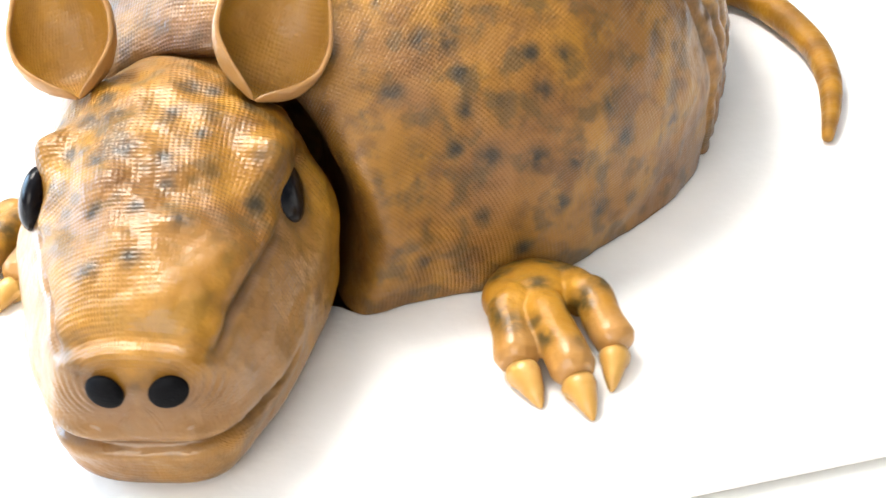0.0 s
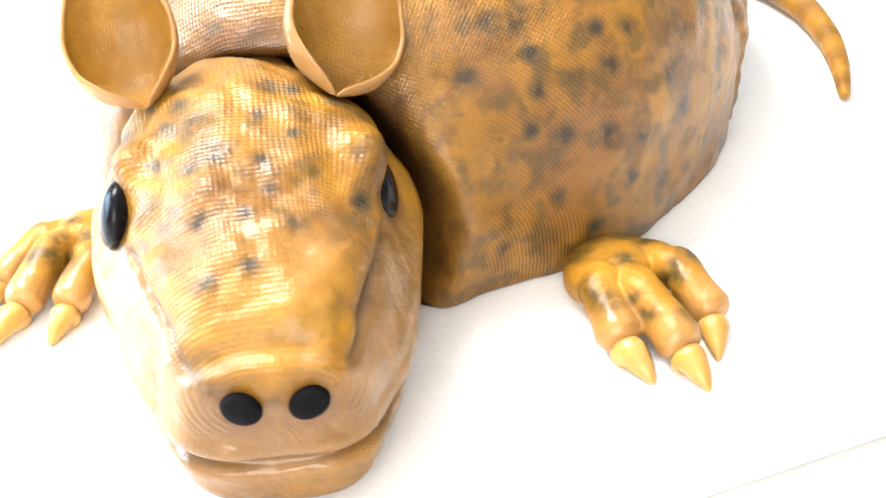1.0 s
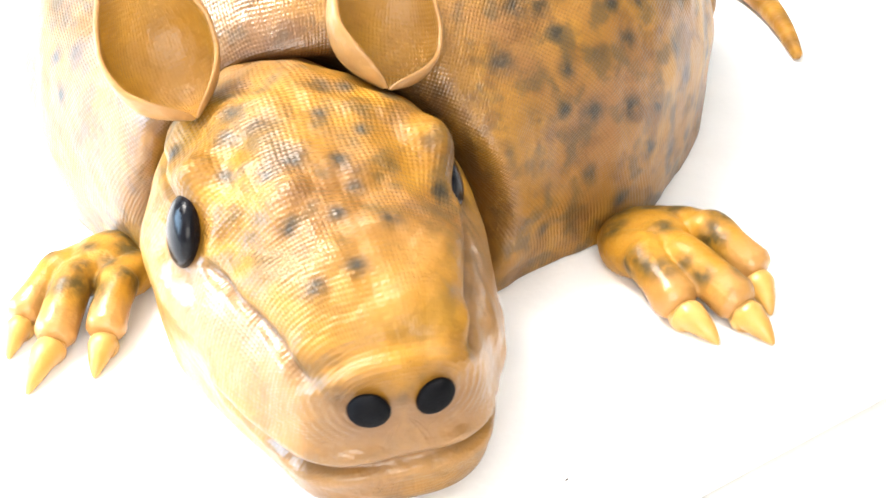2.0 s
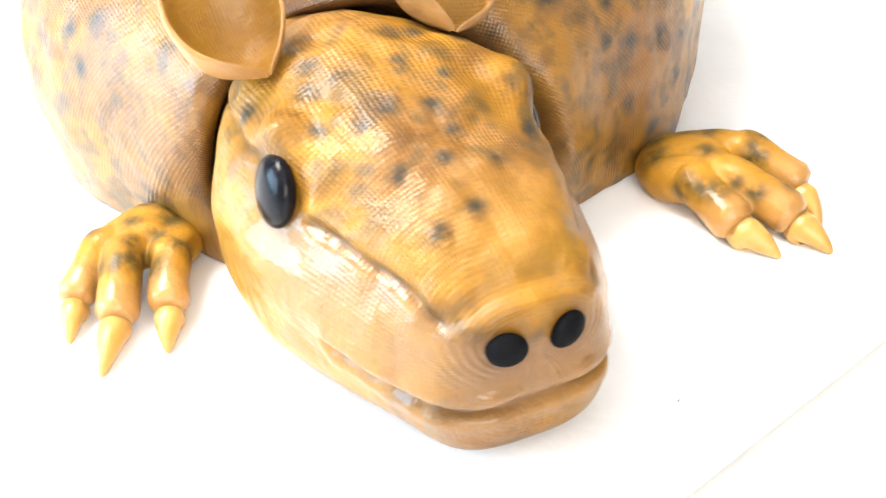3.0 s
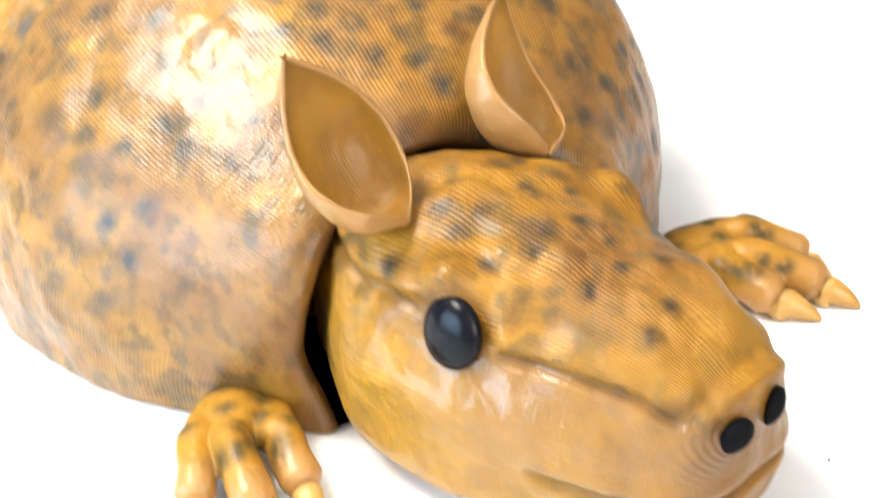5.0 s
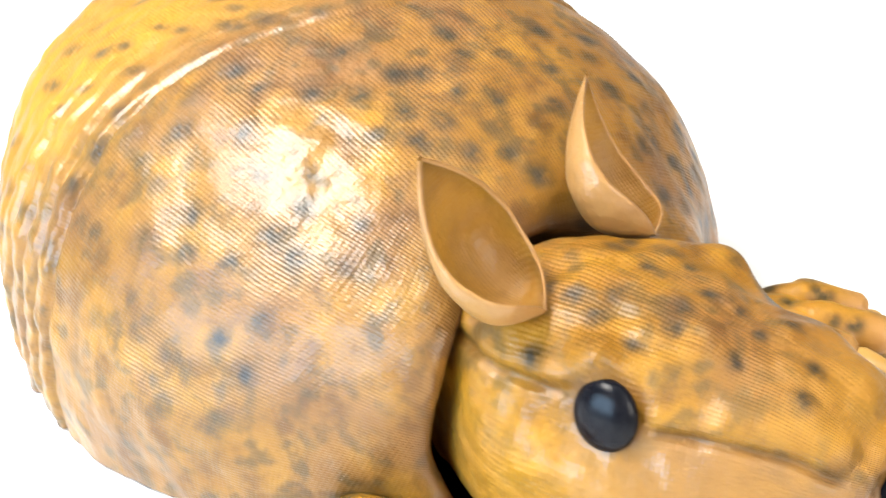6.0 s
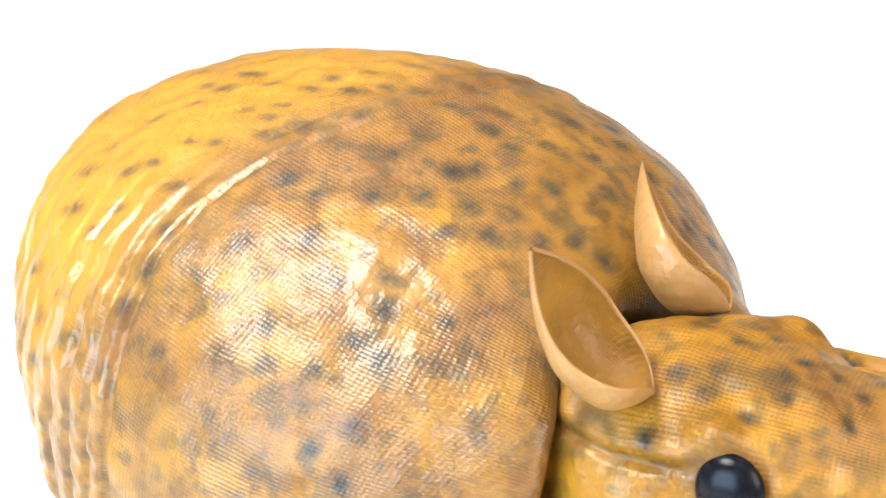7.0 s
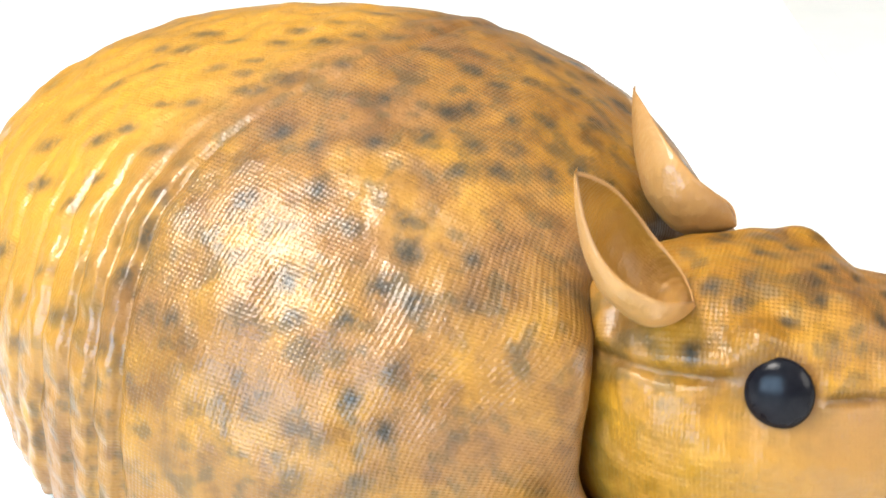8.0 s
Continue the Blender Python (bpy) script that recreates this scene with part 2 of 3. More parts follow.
def table():
    top = new("table")
    tagged(top, "pale grey-white laminate table under the white board", "table")
    bm = bmesh.new()
    box(bm, (-1.05, -0.75, -0.042), (3.26, 2.61, -0.012), 0.004)
    part("tabletop", bm, TABLE, top)
    for x, y in ((-0.95, -0.65), (3.15, -0.65), (-0.95, 2.5), (3.15, 2.5)):
        bm = bmesh.new()
        box(bm, (x - 0.03, y - 0.03, -0.76), (x + 0.03, y + 0.03, -0.042), 0.004)
        part("leg", bm, TABLE, top)


def display_board():
    bm = bmesh.new()
    box(bm, (-0.55, 0.0, -0.0118), (3.2, 1.85, 0.0), 0.0030)
    bmesh.ops.transform(bm, matrix=pose(0.022, -0.146, 0, 0, 0, BOARD_TURN), verts=bm.verts)
    ob = part("display_board", bm, BOARD)
    for f in ob.data.polygons:
        f.use_smooth = False
    tagged(ob, "large thick smooth white board lying on a pale table", "board")


def crumb():
    bm = bmesh.new()
    bmesh.ops.create_icosphere(bm, subdivisions=2, radius=0.0007)
    for v in bm.verts:
        v.co = Vector((v.co.x * 1.6 + 0.0002 * math.sin(v.co.y * 4000), v.co.y * 0.7, v.co.z * 0.5 + 0.0004))
    bmesh.ops.transform(bm, matrix=pose(0.064, -0.101, 0, 0, 0, 20), verts=bm.verts)
    tagged(part("crumb", bm, SPECK), "tiny dark crumb lying on the white board", "crumb")


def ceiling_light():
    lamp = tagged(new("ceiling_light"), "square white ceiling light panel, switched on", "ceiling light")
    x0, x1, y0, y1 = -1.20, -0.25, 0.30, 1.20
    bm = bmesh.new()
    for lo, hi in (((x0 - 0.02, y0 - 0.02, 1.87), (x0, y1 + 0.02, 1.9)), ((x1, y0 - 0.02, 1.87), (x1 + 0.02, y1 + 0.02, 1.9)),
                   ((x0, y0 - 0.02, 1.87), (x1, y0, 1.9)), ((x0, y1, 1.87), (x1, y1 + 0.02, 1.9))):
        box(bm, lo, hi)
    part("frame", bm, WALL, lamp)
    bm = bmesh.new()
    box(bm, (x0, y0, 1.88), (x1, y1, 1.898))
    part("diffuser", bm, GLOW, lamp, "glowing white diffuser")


setting()
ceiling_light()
table()
display_board()
crumb()


# ---- the armadillo figure ----
fig = Sculpt()
M_SKIN, M_SMOOTH, M_EAR, M_CLAW, M_EYE, M_NOSTRIL, M_HEAD = range(7)

# the shell: a domed egg, its axis turned and tipped
SHELL_C = np.array((0.0820, 0.2460, 0.0575))
SHELL_R = np.array((0.1847, 0.2263, 0.1444))
YAW, TIP = -0.3002, 0.2092
_z = np.array([[math.cos(YAW), math.sin(YAW), 0], [-math.sin(YAW), math.cos(YAW), 0], [0, 0, 1]])
_x = np.array([[1, 0, 0], [0, math.cos(TIP), math.sin(TIP)], [0, -math.sin(TIP), math.cos(TIP)]])
SHELL_M = _x @ _z


# how the modelled shell swells and sinks from a true egg
SHELL_WARP = [0.0337, -0.0368, 0.0108, 0.0142, 0.1387, -0.0364, -0.0459, -0.0437, 0.0285, -0.0191, 0.0003, 0.0157, -0.0921]


def shell_swell(u):
    x, y, z = u[..., 0], u[..., 1], u[..., 2]
    waves = (x * y, y * z, x * z, y * y - 0.33, y ** 3 - 0.6 * y, x * z * y, x ** 3 - 0.6 * x, z * y * y, x ** 4 - 0.6 * x * x,
             x * y * y, x * x * y, y ** 4 - 0.6 * y * y, x * z * y * y)
    return 1 + sum(w * k for w, k in zip(SHELL_WARP, waves))


# the painted spots, as place along the axis and degrees round it
SPOTS_RIGHT = [(-0.09, 117), (-0.17, 117), (-0.27, 112), (-0.21, 103), (-0.34, 107), (-0.35, 96), (-0.43, 94), (-0.43, 104), (-0.48, 100), (-0.49, 106), (-0.44, 110),
               (-0.59, 94), (-0.65, 91), (-0.13, 130), (-0.25, 124), (-0.35, 127), (-0.42, 122), (-0.3, 139), (-0.45, 134), (-0.46, 127), (-0.56, 123), (-0.62, 121),
               (-0.43, 141), (-0.52, 134), (-0.6, 131), (-0.61, 137), (-0.54, 145), (-0.34, 144), (-0.7, 140), (-0.73, 132), (-0.67, 125), (-0.49, 153), (-0.56, 157),
               (0.03, 142), (0.03, 149), (0.06, 135), (-0.12, 152), (-0.56, 100), (-0.33, 100)]
SPOTS_LEFT = [(-0.27, 87), (-0.48, 89), (-0.52, 79), (-0.43, 75), (-0.31, 70), (-0.32, 59), (-0.37, 82), (-0.34, 88), (-0.48, 62), (-0.6, 56), (-0.43, 53),
              (-0.53, 42), (-0.69, 44), (-0.73, 59), (-0.62, 60), (-0.49, 37), (-0.64, 50), (-0.57, 35), (-0.48, 22), (-0.66, 23), (-0.79, 47), (-0.75, 39),
              (-0.6, 17), (-0.48, 12), (-0.81, 62), (-0.89, 11), (-0.79, 17), (-0.66, 8), (-0.33, 5), (-0.72, 31), (-0.75, 0), (-0.7, 75), (-0.58, -1)]
SPOTS_BACK = [(0.49, 117), (0.47, 104), (0.41, 110), (0.38, 104), (0.38, 98), (0.28, 99), (0.14, 104), (0.22, 108), (0.06, 111), (0.02, 107), (0.18, 117),
              (0.26, 119), (0.29, 126), (0.52, 135), (0.45, 143), (0.14, 93), (0.08, 89), (0.14, 98), (0.04, 95), (0.04, 82), (-0.01, 91), (0.13, 108),
              (0.27, 137), (0.46, 159), (0.28, 143), (0.01, 162), (0.26, 156), (0.16, 161), (0.28, 172), (-0.07, 88), (-0.16, 87), (-0.07, 100), (0.15, 128),
              (0.35, 130)]


def on_shell(along, degrees):
    c = math.sqrt(1 - along * along)
    u = np.array((c * math.cos(radians(degrees)), along, c * math.sin(radians(degrees))))
    return SHELL_C + (u * shell_swell(u) * SHELL_R) @ SHELL_M


def shell():
    rows, cols = 660, 400
    a = np.linspace(0.02, math.pi - 0.02, rows)[:, None]
    f = np.linspace(-math.pi / 2, 1.5 * math.pi, cols + 1)[None, :]
    u = np.stack([np.sin(a) * np.cos(f), -np.cos(a) + 0 * f, np.sin(a) * np.sin(f)], -1)
    full = np.where(u[..., 2] < 0, (1 - np.clip(u[..., 2], -0.8, 0) ** 2) ** -0.38, 1.0)
    P = SHELL_C + (u * shell_swell(u)[..., None] * SHELL_R * np.stack([full, full, 1 + 0 * full], -1)) @ SHELL_M
    N = -normals(P)
    side = u[..., 1]
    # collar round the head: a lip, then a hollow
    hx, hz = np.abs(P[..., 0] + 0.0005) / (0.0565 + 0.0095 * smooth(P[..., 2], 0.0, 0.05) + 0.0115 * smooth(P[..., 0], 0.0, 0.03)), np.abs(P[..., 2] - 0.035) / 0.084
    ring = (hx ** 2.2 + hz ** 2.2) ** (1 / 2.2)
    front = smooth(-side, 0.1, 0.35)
    d = lumps(P, 55, 0.0016, 3) + lumps(P, 140, 0.0007, 4) + lumps(P, 300, 0.0003, 6)
    d += front * 0.0020 * bell(ring - 1.20, 0.2)
    # the bands across the back, with cut scutes; they fade out over the top
    deg = np.degrees(f)
    flank = smooth(np.abs(deg - 90), 30, 62)
    first = np.interp(deg, [10, 94, 108, 117, 126, 136, 146, 156, 166, 190], [-0.10, -0.118, -0.042, 0.004, 0.028, 0.03, 0.012, -0.022, -0.05, -0.06])
    first = np.convolve(np.pad(first[0], 8, mode="edge"), np.ones(17) / 17, mode="valid")[None, :]
    behind = side - first
    for k, place in enumerate((0.0, 0.078, 0.165, 0.26, 0.35, 0.45, 0.56, 0.68)):
        step = behind - place - 0.006 * np.sin(3 * f + k)
        show = 0.35 + 0.65 * flank if k == 0 else 0.12 + 0.88 * flank if k == 1 else flank * (0.9 if k < 4 else 0.5)
        d += show * (0.0022 * smooth(step, -0.012, 0.018) * (1 - smooth(step, 0.025, 0.085)) - 0.0024 * bell(step + 0.005, 0.012))
        # small scutes along each band
        d += show * flank * 0.0005 * np.sin(f * 62 + 2.1 * k) * bell(step - 0.038, 0.030)
    rear = smooth(behind, 0.0, 0.04)
    d += rear * (lumps(P, 260, 0.0004, 21))
    P = P + N * d[..., None]
    push = (0.016 + 0.015 * smooth(P[..., 2], 0.03, 0.11)) * (1 - 0.95 * smooth(P[..., 2], 0.098, 0.145)) * (1 - 0.45 * smooth(P[..., 0], 0.0, 0.05)) * (1 - 0.8 * smooth(P[..., 0], -0.01, 0.03) * smooth(P[..., 2], 0.075, 0.11))
    P[..., 1] -= front * push * bell(ring - 1.12, 0.3)
    P[..., 1] += front * 0.006 * smooth(P[..., 2], 0.090, 0.140) * bell(ring - 1.02, 0.2)
    roll = np.clip(1.18 - ring, 0, 0.6)
    P[..., 1] += front * (0.25 * roll ** 2 + 0.014 * (1 - smooth(ring, 0.78, 1.0)))
    P[..., 2] = np.maximum(P[..., 2], 0.001)
    dashes = [on_shell(*q) for q in SPOTS_BACK]
    listed = [on_shell(*q) for q in SPOTS_RIGHT + SPOTS_LEFT]
    r = np.random.RandomState(5)
    more = []
    while len(more) < 150:
        v = r.normal(size=3)
        v /= np.linalg.norm(v)
        q = SHELL_C + (v * shell_swell(v) * SHELL_R) @ SHELL_M
        if q[2] > 0.01 and all(np.linalg.norm(q - o) > (0.018 if k < len(listed) + len(dashes) else 0.0135) for k, o in enumerate(listed + dashes + more)):
            more.append(q)
    spot = spots_on(P, listed, [0.0066 + 0.0012 * math.sin(5 * k) for k in range(len(listed))])
    spot = np.maximum(spot, 0.9 * spots_on(P, dashes, [0.0046 + 0.001 * math.sin(5 * k) for k in range(len(dashes))], (1, 0.5, 1)))
    spot = np.maximum(spot, 0.55 * spots_on(P, more, r.uniform(0.0045, 0.0075, len(more))))
    uv = np.stack([(f + 0 * a) * 0.165, (a + 0 * f) * 0.215], -1)
    # the reddish-brown airbrushed flank
    rust = bell(deg - 157, 15) * bell(side + 0.25, 0.38) * (0.55 + lumps(P, 120, 0.35, 31))
    # brown painted into the collar's hollow stands for its shade
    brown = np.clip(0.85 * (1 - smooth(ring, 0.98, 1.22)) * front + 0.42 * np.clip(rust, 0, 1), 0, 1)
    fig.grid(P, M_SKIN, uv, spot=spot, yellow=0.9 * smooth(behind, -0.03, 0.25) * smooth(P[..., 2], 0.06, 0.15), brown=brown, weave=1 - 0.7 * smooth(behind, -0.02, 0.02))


# the head: sections from the neck to the snout
SEAM_Y, SEAM_Z = [-0.054, -0.03, -0.007, 0.021, 0.049, 0.073, 0.092, 0.101], [0.095, 0.0945, 0.093, 0.083, 0.080, 0.075, 0.067, 0.059]
LIP_Y, LIP_Z = [0.03, 0.045, 0.07, 0.102], [0.039, 0.0365, 0.0325, 0.0300]
HEAD_AT = [-0.105, -0.075, -0.05, -0.03, 0.0, 0.035, 0.06, 0.08, 0.102]
HEAD_LEFT = [0.0248, 0.0492, 0.0661, 0.069, 0.069, 0.0575, 0.0481, 0.0423, 0.0373]
HEAD_RIGHT = [0.0294, 0.0471, 0.0637, 0.072, 0.0675, 0.0585, 0.0502, 0.0411, 0.0354]
HEAD_TOP_AT = [-0.105, -0.055, -0.025, 0.0, 0.03, 0.05, 0.067, 0.085, 0.102]
HEAD_TOP = [0.1065, 0.1244, 0.1258, 0.12, 0.1095, 0.1025, 0.0932, 0.0832, 0.0734]
HEAD_JAW = [1.0998, 1.345, 1.3539, 1.0424]
HEAD_MID = [0.0449, 0.0326, 0.0299, 0.0345]
HEAD_SPOTS = [(-0.034, 0.029, 0.119), (-0.025, 0.013, 0.12), (-0.039, 0.016, 0.115), (-0.017, -0.012, 0.116), (-0.028, -0.014, 0.113), (-0.042, -0.003, 0.109),
              (0.004, -0.028, 0.107), (-0.006, -0.041, 0.106), (-0.025, -0.039, 0.102), (-0.005, -0.064, 0.096), (-0.022, -0.067, 0.092), (-0.058, 0.038, 0.115),
              (-0.059, 0.033, 0.102), (0.015, 0.031, 0.121), (0.015, 0.001, 0.116), (0.025, 0.056, 0.115), (-0.0, 0.013, 0.12), (0.041, -0.006, 0.108),
              (0.039, -0.024, 0.095), (0.014, -0.046, 0.103), (0.005, 0.031, 0.123), (0.032, 0.024, 0.117), (0.001, -0.015, 0.114)]


def head():
    cols = 360
    ys = np.concatenate([np.linspace(0.105, -0.076, 260), -0.076 - 0.026 * np.sin(np.linspace(0, math.pi / 2, 110))[1:] ** (2 / 3)])
    wide_l, wide_r = np.interp(-ys, HEAD_AT, HEAD_LEFT), np.interp(-ys, HEAD_AT, HEAD_RIGHT)
    top = np.interp(-ys, HEAD_TOP_AT, HEAD_TOP)
    mid = np.interp(-ys, [-0.1, 0.0, 0.05, 0.1], HEAD_MID)
    low = np.interp(-ys, [-0.1, 0.0, 0.102], [0.003, 0.001, 0.001])
    kern = np.ones(25) / 25

    def even(v):
        return np.convolve(np.pad(v, 12, mode="edge"), kern, mode="valid")
    wide_l, wide_r, top, mid = even(wide_l), even(wide_r), even(top), even(mid)
    t = np.clip((-ys - 0.076) / 0.026, 0, 1)
    f = np.linspace(-math.pi / 2, 1.5 * math.pi, cols + 1)
    n = np.interp(-ys, [-0.1, -0.03, 0.0, 0.06, 0.1], [2.2, 2.25, 2.3, 2.6, 2.9])[:, None]
    cf, sf = np.cos(f)[None, :], np.sin(f)[None, :]
    n = n * np.where(sf < 0, np.interp(-ys, [-0.08, 0.0, 0.05, 0.1], HEAD_JAW)[:, None], 1.0)
    ex = np.sign(cf) * np.abs(cf) ** (2 / n)
    ez = np.sign(sf) * np.abs(sf) ** (2 / n)
    # the snout's end is square below and rounder above
    power = np.where(sf < 0, 3.0 + 1.5 * np.abs(sf), 3.0 - 0.4 * np.abs(sf))
    shrink = (1 - t[:, None] ** power) ** (1 / power)
    x = np.where(ex > 0, wide_r[:, None], wide_l[:, None]) * ex
    z = mid[:, None] + np.where(ez > 0, (top - mid)[:, None], (mid - low)[:, None]) * ez
    x, z = x * shrink, 0.056 + (z - 0.056) * shrink
    xc = -0.06 * (ys + 0.1)
    P = np.stack([x + xc[:, None], ys[:, None] + 0 * x, z], -1)
    N = normals(P)
    N *= np.sign((N * (P - np.array((0, 0.0, 0.05)))).sum(-1).mean())
    Y, Z = P[..., 1], P[..., 2]
    ends = smooth(shrink, 0.02, 0.14)
    d = (lumps(P, 150, 0.0014, 8) + lumps(P, 330, 0.0006, 10)) * smooth(Z, 0.05, 0.09) + lumps(P, 60, 0.0006, 9)
    for s in (-1, 1):
        E = np.array((s * 0.064 - 0.005, -0.004, 0.089))
        d -= 0.0040 * bell(np.linalg.norm(P - E, axis=-1), 0.012)
        B = np.array((s * 0.052 - 0.005, 0.001 if s < 0 else -0.003, 0.106))
        d += (0.0120 if s < 0 else 0.0165) * bell(np.linalg.norm((P - B) * (1, 0.8, 1), axis=-1), 0.0112 if s < 0 else 0.0138)
    # seam between mask and cheek
    seam = np.interp(-Y, SEAM_Y, SEAM_Z)
    dz = Z - seam
    on = smooth(-Y, -0.09, -0.07) * (1 - smooth(-Y, 0.084, 0.094))
    eye_off = np.minimum(np.linalg.norm(P - (-0.066, -0.004, 0.0905), axis=-1), np.linalg.norm(P - (0.054, -0.002, 0.0900), axis=-1))
    far = smooth(eye_off, 0.015, 0.024)
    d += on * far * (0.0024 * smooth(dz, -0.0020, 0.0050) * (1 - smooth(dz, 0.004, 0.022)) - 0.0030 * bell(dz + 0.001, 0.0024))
    # mask for the shade painted brown along the grooves
    crease_shade = on * far * bell(dz + 0.001, 0.0020)
    # fuller cheek under the seam
    d += smooth(-Y, -0.06, -0.03) * (1 - smooth(-Y, 0.06, 0.085)) * 0.0046 * bell(dz + 0.030, 0.017) * smooth(eye_off, 0.017, 0.032)
    # mouth
    lip = np.interp(-Y, LIP_Y, LIP_Z)
    dm = Z - lip
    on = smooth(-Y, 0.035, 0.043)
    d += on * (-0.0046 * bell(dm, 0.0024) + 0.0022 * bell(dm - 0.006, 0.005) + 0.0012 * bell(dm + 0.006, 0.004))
    crease_shade = np.maximum(crease_shade, on * bell(dm, 0.0018))
    # ridge over the nostrils
    nose = smooth(-Y, 0.086, 0.096)
    d += nose * (0.0032 * bell(Z - 0.0715 + 7 * P[..., 0] ** 2, 0.0042) - 0.0018 * bell(Z - 0.0815 + 7 * P[..., 0] ** 2, 0.0040))
    # fine rings pressed round the nostrils
    off = np.linalg.norm((P - (0, -0.1, 0.060)) * (0.75, 0.3, 1.25), axis=-1)
    d += nose * 0.00030 * np.sin(off * 2 * math.pi / 0.0026) * smooth(off, 0.010, 0.014) * (1 - smooth(Z, 0.060, 0.068)) * smooth(dm, 0.004, 0.008)
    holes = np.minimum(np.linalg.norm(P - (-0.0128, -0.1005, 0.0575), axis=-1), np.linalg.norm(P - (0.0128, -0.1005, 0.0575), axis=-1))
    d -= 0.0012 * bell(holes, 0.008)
    for _ in range(3):
        d[1:-1] = (d[:-2] + 2 * d[1:-1] + d[2:]) / 4
        N[1:-1] = (N[:-2] + 2 * N[1:-1] + N[2:]) / 4
    P = P + N * (d * ends)[..., None]
    for _ in range(8):
        A = P[-6:, :-1]
        A[1:-1] = (A[:-2] + A[2:] + np.roll(A, 1, 1)[1:-1] + np.roll(A, -1, 1)[1:-1]) / 4
        A[-1] = A[-2].mean(0)
        P[:, -1] = P[:, 0]
    for _ in range(14):
        P[246:284] = (P[245:283] + 2 * P[246:284] + P[247:285]) / 4
    P[..., 2] = np.maximum(P[..., 2], 0.0012)
    spot = spots_on(P, HEAD_SPOTS, [0.0052 + 0.0009 * math.sin(7 * k) for k in range(len(HEAD_SPOTS))])
    run = np.concatenate([[0], np.cumsum(np.linalg.norm(np.diff(P, axis=0), axis=-1).mean(1))])
    uv = np.stack([(f[None, :] + 0 * x) * 0.068, run[:, None] + 0 * x], -1)
    # shade painted brown in seam, mouth, eye rims, nostril folds; snout brown is paint
    fig.grid(P, M_HEAD, uv, spot=spot, pale=np.clip((1 - smooth(dz, -0.004, 0.002)) * 0.85 * smooth(-Y, -0.03, 0.03) * (0.35 + 0.65 * smooth(dz, -0.06, -0.02)) + 0.1 * bell(eye_off - 0.0168, 0.0016), 0, 1), brown=np.clip(0.6 * crease_shade + 0.65 * bell(eye_off - 0.0150, 0.0028) + 0.25 * nose * (1 - smooth(Z, 0.05, 0.066)) + 0.9 * bell(holes, 0.0130) + 0.7 * nose * bell(Z - 0.0815 + 7 * P[..., 0] ** 2, 0.003), 0, 1), yellow=0.5 * smooth(-Y, 0.03, 0.08) * smooth(dz, 0, 0.01) + 0.5 * (1 - smooth(dz, -0.03, 0.0)) * (1 - smooth(-Y, 0.03, 0.08)), weave=(0.6 + 0.3 * smooth(dz, -0.004, 0.002)) * smooth(shrink, 0.4, 0.9))


def ball(c, r, mat, turn=(0, 0, 0), n=28):
    a, f = np.linspace(0, math.pi, n)[:, None], np.linspace(0, 2 * math.pi, 2 * n + 1)[None, :]
    u = np.stack([np.sin(a) * np.cos(f), np.sin(a) * np.sin(f), np.cos(a) + 0 * f], -1) * np.asarray(r)
    m = np.array(Euler([radians(v) for v in turn]).to_matrix())
    fig.grid(u @ m.T + np.asarray(c), mat)


def face():
    for s in (-1, 1):
        ball((-0.0618, -0.002, 0.0868) if s < 0 else (0.0480, 0.002, 0.0862), (0.0070, 0.0142, 0.0152), M_EYE, (0, -12 * s, 0))
        ball((s * 0.0128, -0.1005, 0.057), (0.0082, 0.0046, 0.0080), M_NOSTRIL, (12, -s * 14, s * 14))


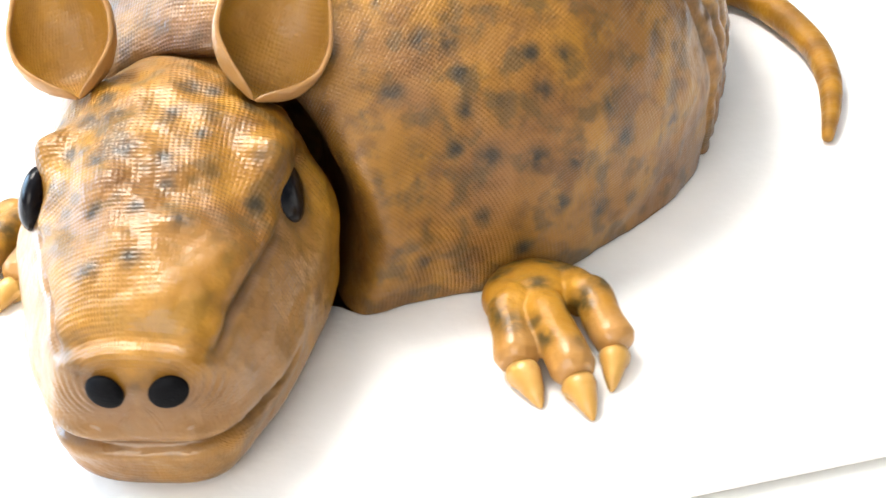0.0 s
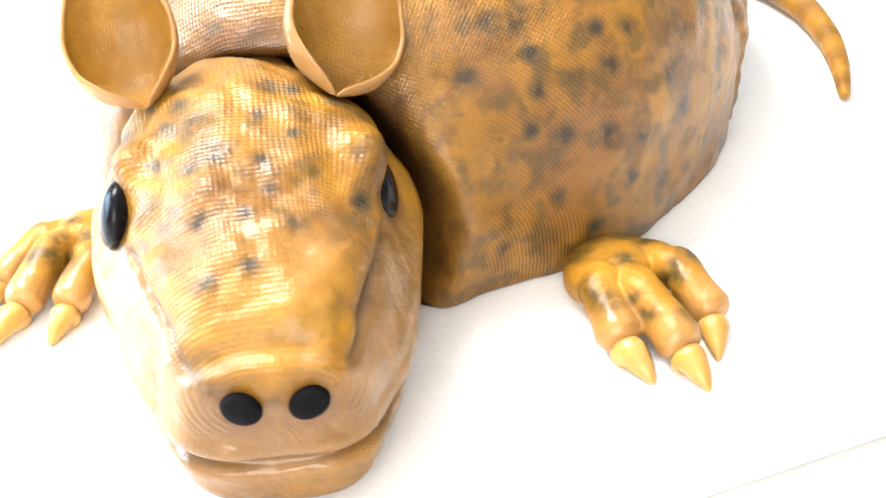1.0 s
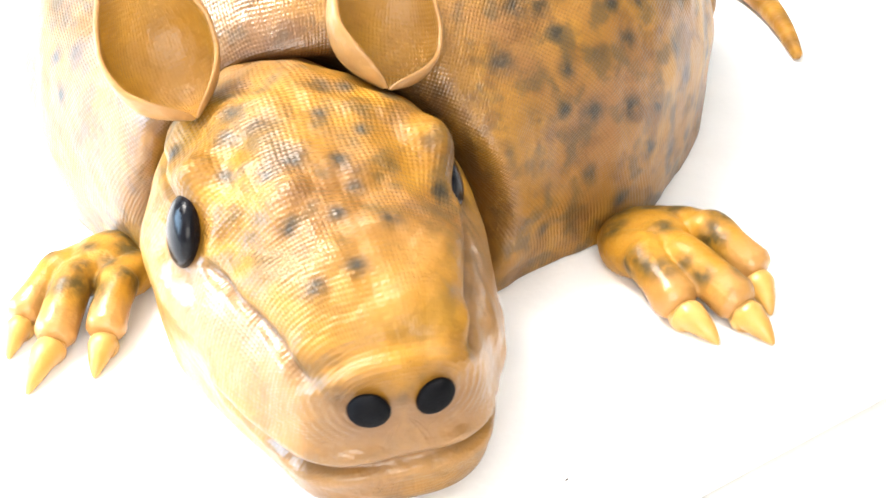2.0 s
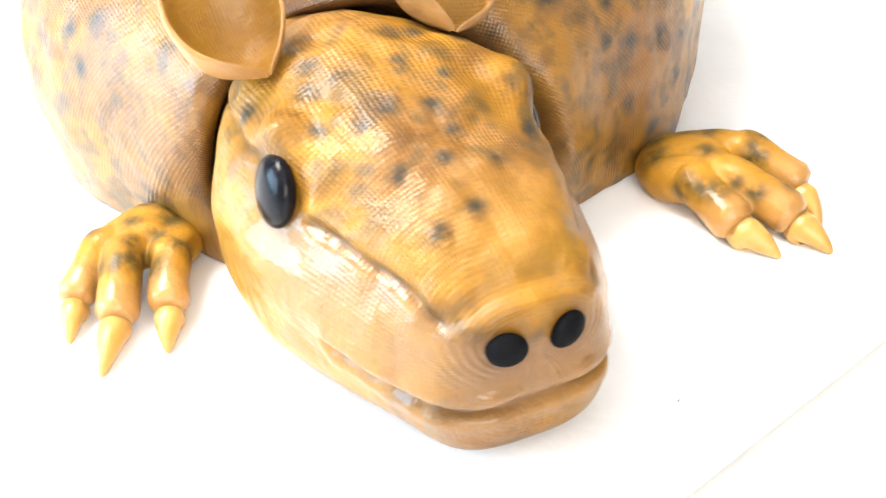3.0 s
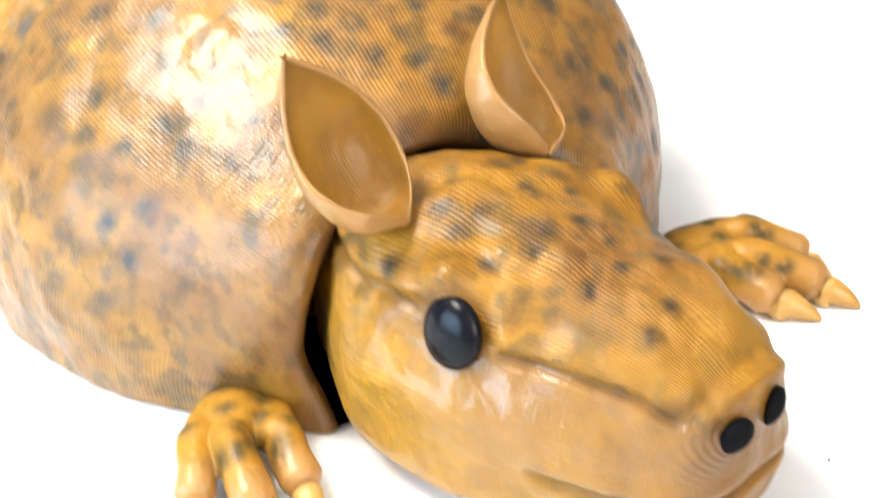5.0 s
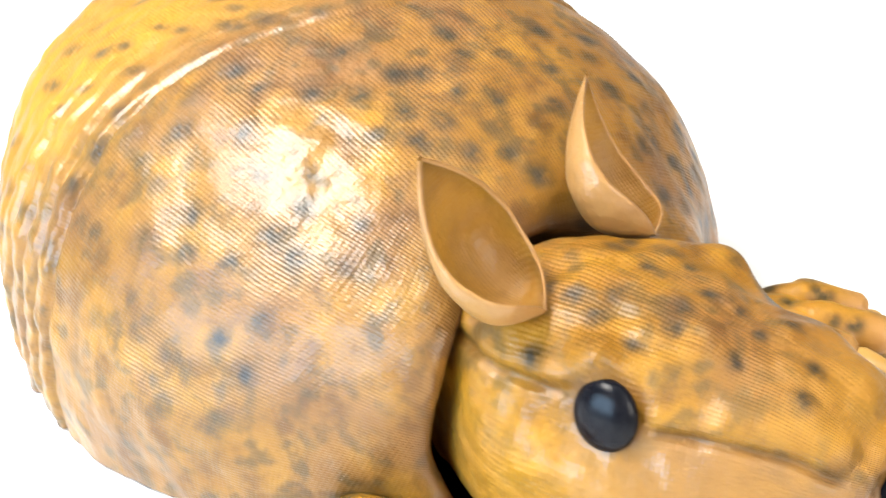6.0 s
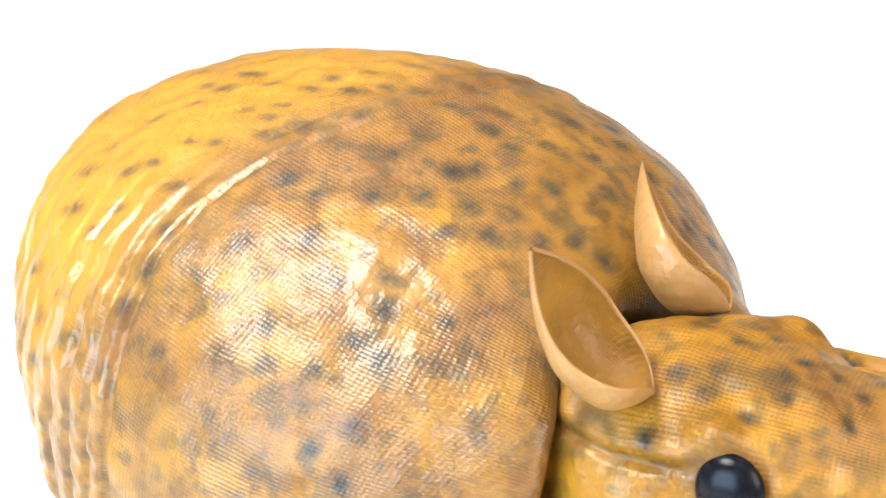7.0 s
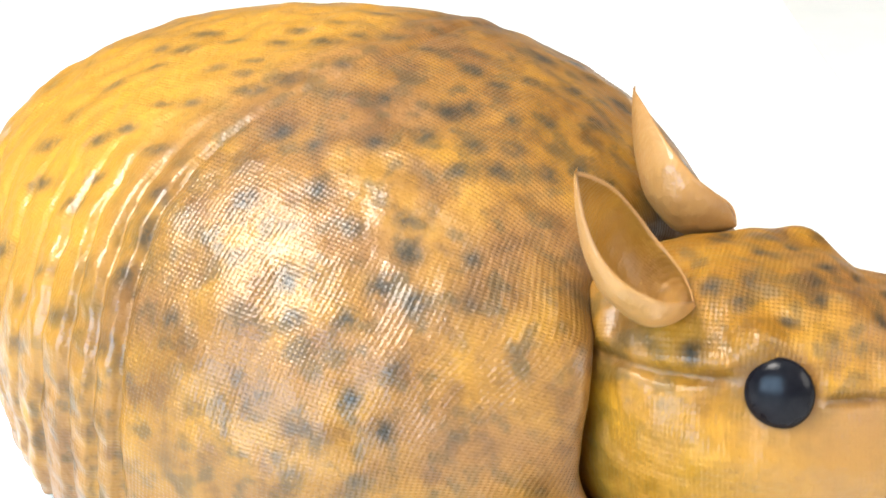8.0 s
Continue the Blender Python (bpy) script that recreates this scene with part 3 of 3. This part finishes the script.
def ear(base, tip, opening, widest, bow, twist, deep):
    """A rolled leaf: a closed cup at its foot that opens and turns towards the tip."""
    base, tip = np.array(base), np.array(tip)
    ax = tip - base
    o = np.array(opening, float)
    o -= ax * (o @ ax) / (ax @ ax)
    o /= np.linalg.norm(o)
    side = np.cross(ax, o)
    side /= np.linalg.norm(side)
    s = np.linspace(0, 1, 72)
    kern = np.hanning(17)[1:-1]
    kern = kern / kern.sum()

    def eased(v):
        return np.convolve(np.pad(v, 7, mode="reflect", reflect_type="odd"), kern, mode="valid")[:, None]
    wid = eased(np.interp(s, [0, 0.06, 0.13, 0.27, 0.45, 0.65, 0.82, 0.93, 1.0], [0.06, 0.46, 0.72, 0.94, 1.0, 0.80, 0.48, 0.22, 0.02])) * widest / 2
    span = eased(np.interp(s, [0, 0.1, 0.28, 0.6, 1.0], [165, 140, 104, 84, 75])) * radians(1)
    v = np.linspace(-1, 1, 49)[None, :]
    s = s[:, None]
    turn = radians(twist) * smooth(s, 0.1, 0.9)
    O = np.cos(turn)[..., None] * o + np.sin(turn)[..., None] * side
    S = np.cos(turn)[..., None] * side - np.sin(turn)[..., None] * o

    def layer(off):
        q = v * span
        r = wid - off
        C = base + s[..., None] * ax - (0.004 * np.sin(math.pi * s))[..., None] * O + (bow * np.sin(math.pi * s))[..., None] * S
        return C + (r * np.sin(q))[..., None] * S - (deep * r * (np.cos(q) - np.cos(span) * 0.5))[..., None] * O
    out, inn = layer(0.0), layer(0.0024)
    P = np.concatenate([out, (out[:, -1:] + inn[:, -1:]) / 2 + (out[:, -1:] - out[:, -2:-1]) * 0.6, inn[:, ::-1],
                        (out[:, :1] + inn[:, :1]) / 2 + (out[:, :1] - out[:, 1:2]) * 0.6, out[:, :1]], 1)
    n = P.shape[1]
    inside = np.zeros(n)
    inside[51:97] = 1
    uv = np.stack([np.linspace(0, 0.2, n)[None, :] + 0 * P[..., 0], s * np.linalg.norm(ax) + 0 * P[..., 0]], -1)
    fig.grid(P, M_EAR, uv, weave=1.2 * inside[None, :] + 0 * P[..., 0], pale=0.75 * (1 - inside)[None, :] + 0 * P[..., 0])


def fused(grids, voxel, rounds):
    """Melts overlapping pieces into one smooth skin."""
    co, faces, n = [], [], 0
    for P in grids:
        rows, cols = P.shape[:2]
        i = np.arange(rows * cols).reshape(rows, cols) + n
        faces += np.stack([i[:-1, :-1], i[:-1, 1:], i[1:, 1:], i[1:, :-1]], -1).reshape(-1, 4).tolist()
        co.append(P.reshape(-1, 3))
        n += rows * cols
    me = bpy.data.meshes.new("fused")
    me.from_pydata(np.concatenate(co).tolist(), [], faces)
    bm = bmesh.new()
    bm.from_mesh(me)
    bmesh.ops.remove_doubles(bm, verts=bm.verts, dist=1e-6)
    bmesh.ops.recalc_face_normals(bm, faces=bm.faces)
    bm.to_mesh(me)
    bm.free()
    ob = new("fused", me)
    a = ob.modifiers.new("remesh", "REMESH")
    a.mode, a.voxel_size = "VOXEL", voxel
    b = ob.modifiers.new("smooth", "SMOOTH")
    b.factor, b.iterations = 0.5, rounds
    bpy.context.view_layer.update()
    got = ob.evaluated_get(bpy.context.evaluated_depsgraph_get()).to_mesh()
    V = np.array([v.co[:] for v in got.vertices])
    F = [list(p.vertices) for p in got.polygons]
    bpy.data.objects.remove(ob)
    bpy.data.meshes.remove(me)
    return V, F


def foot(wrist, palm, toes, seed):
    """A broad paw with three toes, each ending in a tapered claw."""
    wrist, palm = np.array(wrist, float), np.array(palm, float)
    body = [tube([wrist, (wrist + palm) / 2, palm], [0.0185, 0.0195, 0.0165], 24, flat=0.70)]
    claws, ends = [], []
    for knuckle, end, claw, r in toes:
        k, e, c = (np.array(v, float) for v in (knuckle, end, claw))
        out = (k - palm) - (palm - wrist) * ((k - palm) @ (palm - wrist)) / ((palm - wrist) @ (palm - wrist))
        dirn = (c - e) / np.linalg.norm(c - e)
        body.append(tube([wrist + out * 0.35, (wrist + palm) / 2 + out * 0.8, palm * 0.5 + k * 0.5 + out * 0.42 + (0, 0, 0.001), k + out * 0.12 + (0, 0, 0.0012), (k + e) / 2 + (0, 0, 0.0014), e + (0, 0, 0.001)],
                         [r * 0.95, r * 1.0, r * 0.90, r * 0.80, r * 0.83, r * 0.86]))
        ends.append(e)
        low = np.array((0, 0, 0.0018))
        claws.append(tube([e + dirn * 0.001 - low, e + dirn * 0.006 - low, e * 0.6 + c * 0.4 + (0, 0, 0.0008), e * 0.25 + c * 0.75 + (0, 0, 0.001), c], [r * 0.45, r * 0.64, r * 0.58, r * 0.36, 0.0010], 20))
    V, F = fused(body, 0.0009, 6)
    V[:, 2] += lumps(V, 260, 0.0005, seed) * smooth(V[:, 2], 0.01, 0.02)
    V[:, 2] = np.maximum(V[:, 2], 0.0008)
    r = np.random.RandomState(seed)
    high = V[V[:, 2] > 0.016]
    cs = high[r.randint(0, len(high), 26)]
    tip = np.min([np.linalg.norm(V - e, axis=-1) for e in ends], axis=0)
    spot = spots_on(V, cs, r.uniform(0.005, 0.009, 26)) * 0.95 * smooth(tip, 0.009, 0.016)
    fig.add(V, [[i + fig.n for i in p] for p in F], M_SMOOTH, spot=spot, yellow=0.6, pale=0.85 * (1 - smooth(tip, 0.009, 0.020)))
    for P in claws:
        fig.grid(P, M_CLAW)


def limbs():
    foot((-0.086, 0.111, 0.010), (-0.1005, 0.093, 0.0165), (
        ((-0.116, 0.098, 0.0155), (-0.1350, 0.079, 0.0092), (-0.1450, 0.058, 0.0012), 0.0105),
        ((-0.110, 0.083, 0.0180), (-0.1225, 0.0555, 0.0100), (-0.1385, 0.029, 0.0012), 0.0115),
        ((-0.0925, 0.074, 0.0170), (-0.1000, 0.0515, 0.0100), (-0.1090, 0.0305, 0.0012), 0.0110)), 3)
    foot((0.1505, 0.043, 0.009), (0.158, 0.018, 0.0165), (
        ((0.1450, 0.007, 0.0170), (0.1470, -0.0180, 0.0102), (0.1577, -0.0415, 0.0012), 0.0125),
        ((0.1610, -0.001, 0.0190), (0.1722, -0.0275, 0.0105), (0.1800, -0.0500, 0.0012), 0.0125),
        ((0.1800, 0.017, 0.0180), (0.1915, -0.0070, 0.0110), (0.1890, -0.0300, 0.0012), 0.0115)), 4)
    P = tube([(0.17, 0.42, 0.025), (0.24, 0.415, 0.016), (0.295, 0.38, 0.0125), (0.325, 0.315, 0.0105), (0.331, 0.265, 0.009), (0.327, 0.226, 0.007), (0.320, 0.194, 0.0042)],
             [0.020, 0.015, 0.0112, 0.0090, 0.0077, 0.0060, 0.0032], 24)
    k = np.arange(P.shape[0])
    fig.grid(P, M_SMOOTH, yellow=0.55 + 0 * P[..., 0], brown=(0.30 + 0.38 * np.sin(k * 1.1))[:, None] + 0 * P[..., 0])


shell()
head()
face()
ear((-0.047, 0.034, 0.1165), (-0.070, 0.074, 0.185), (0.20, -0.90, 0.45), 0.051, 0.000, -26, 0.74)
ear((0.033, 0.028, 0.1175), (0.062, 0.078, 0.174), (0.10, -0.95, 0.18), 0.056, -0.003, 12, 0.74)
limbs()
figure = fig.build("armadillo_figure", (SKIN, SMOOTH, EAR, CLAW, EYE, NOSTRIL, HEAD))
tagged(figure, "ochre armadillo figure with slate-grey spots on a white board", "figurine")
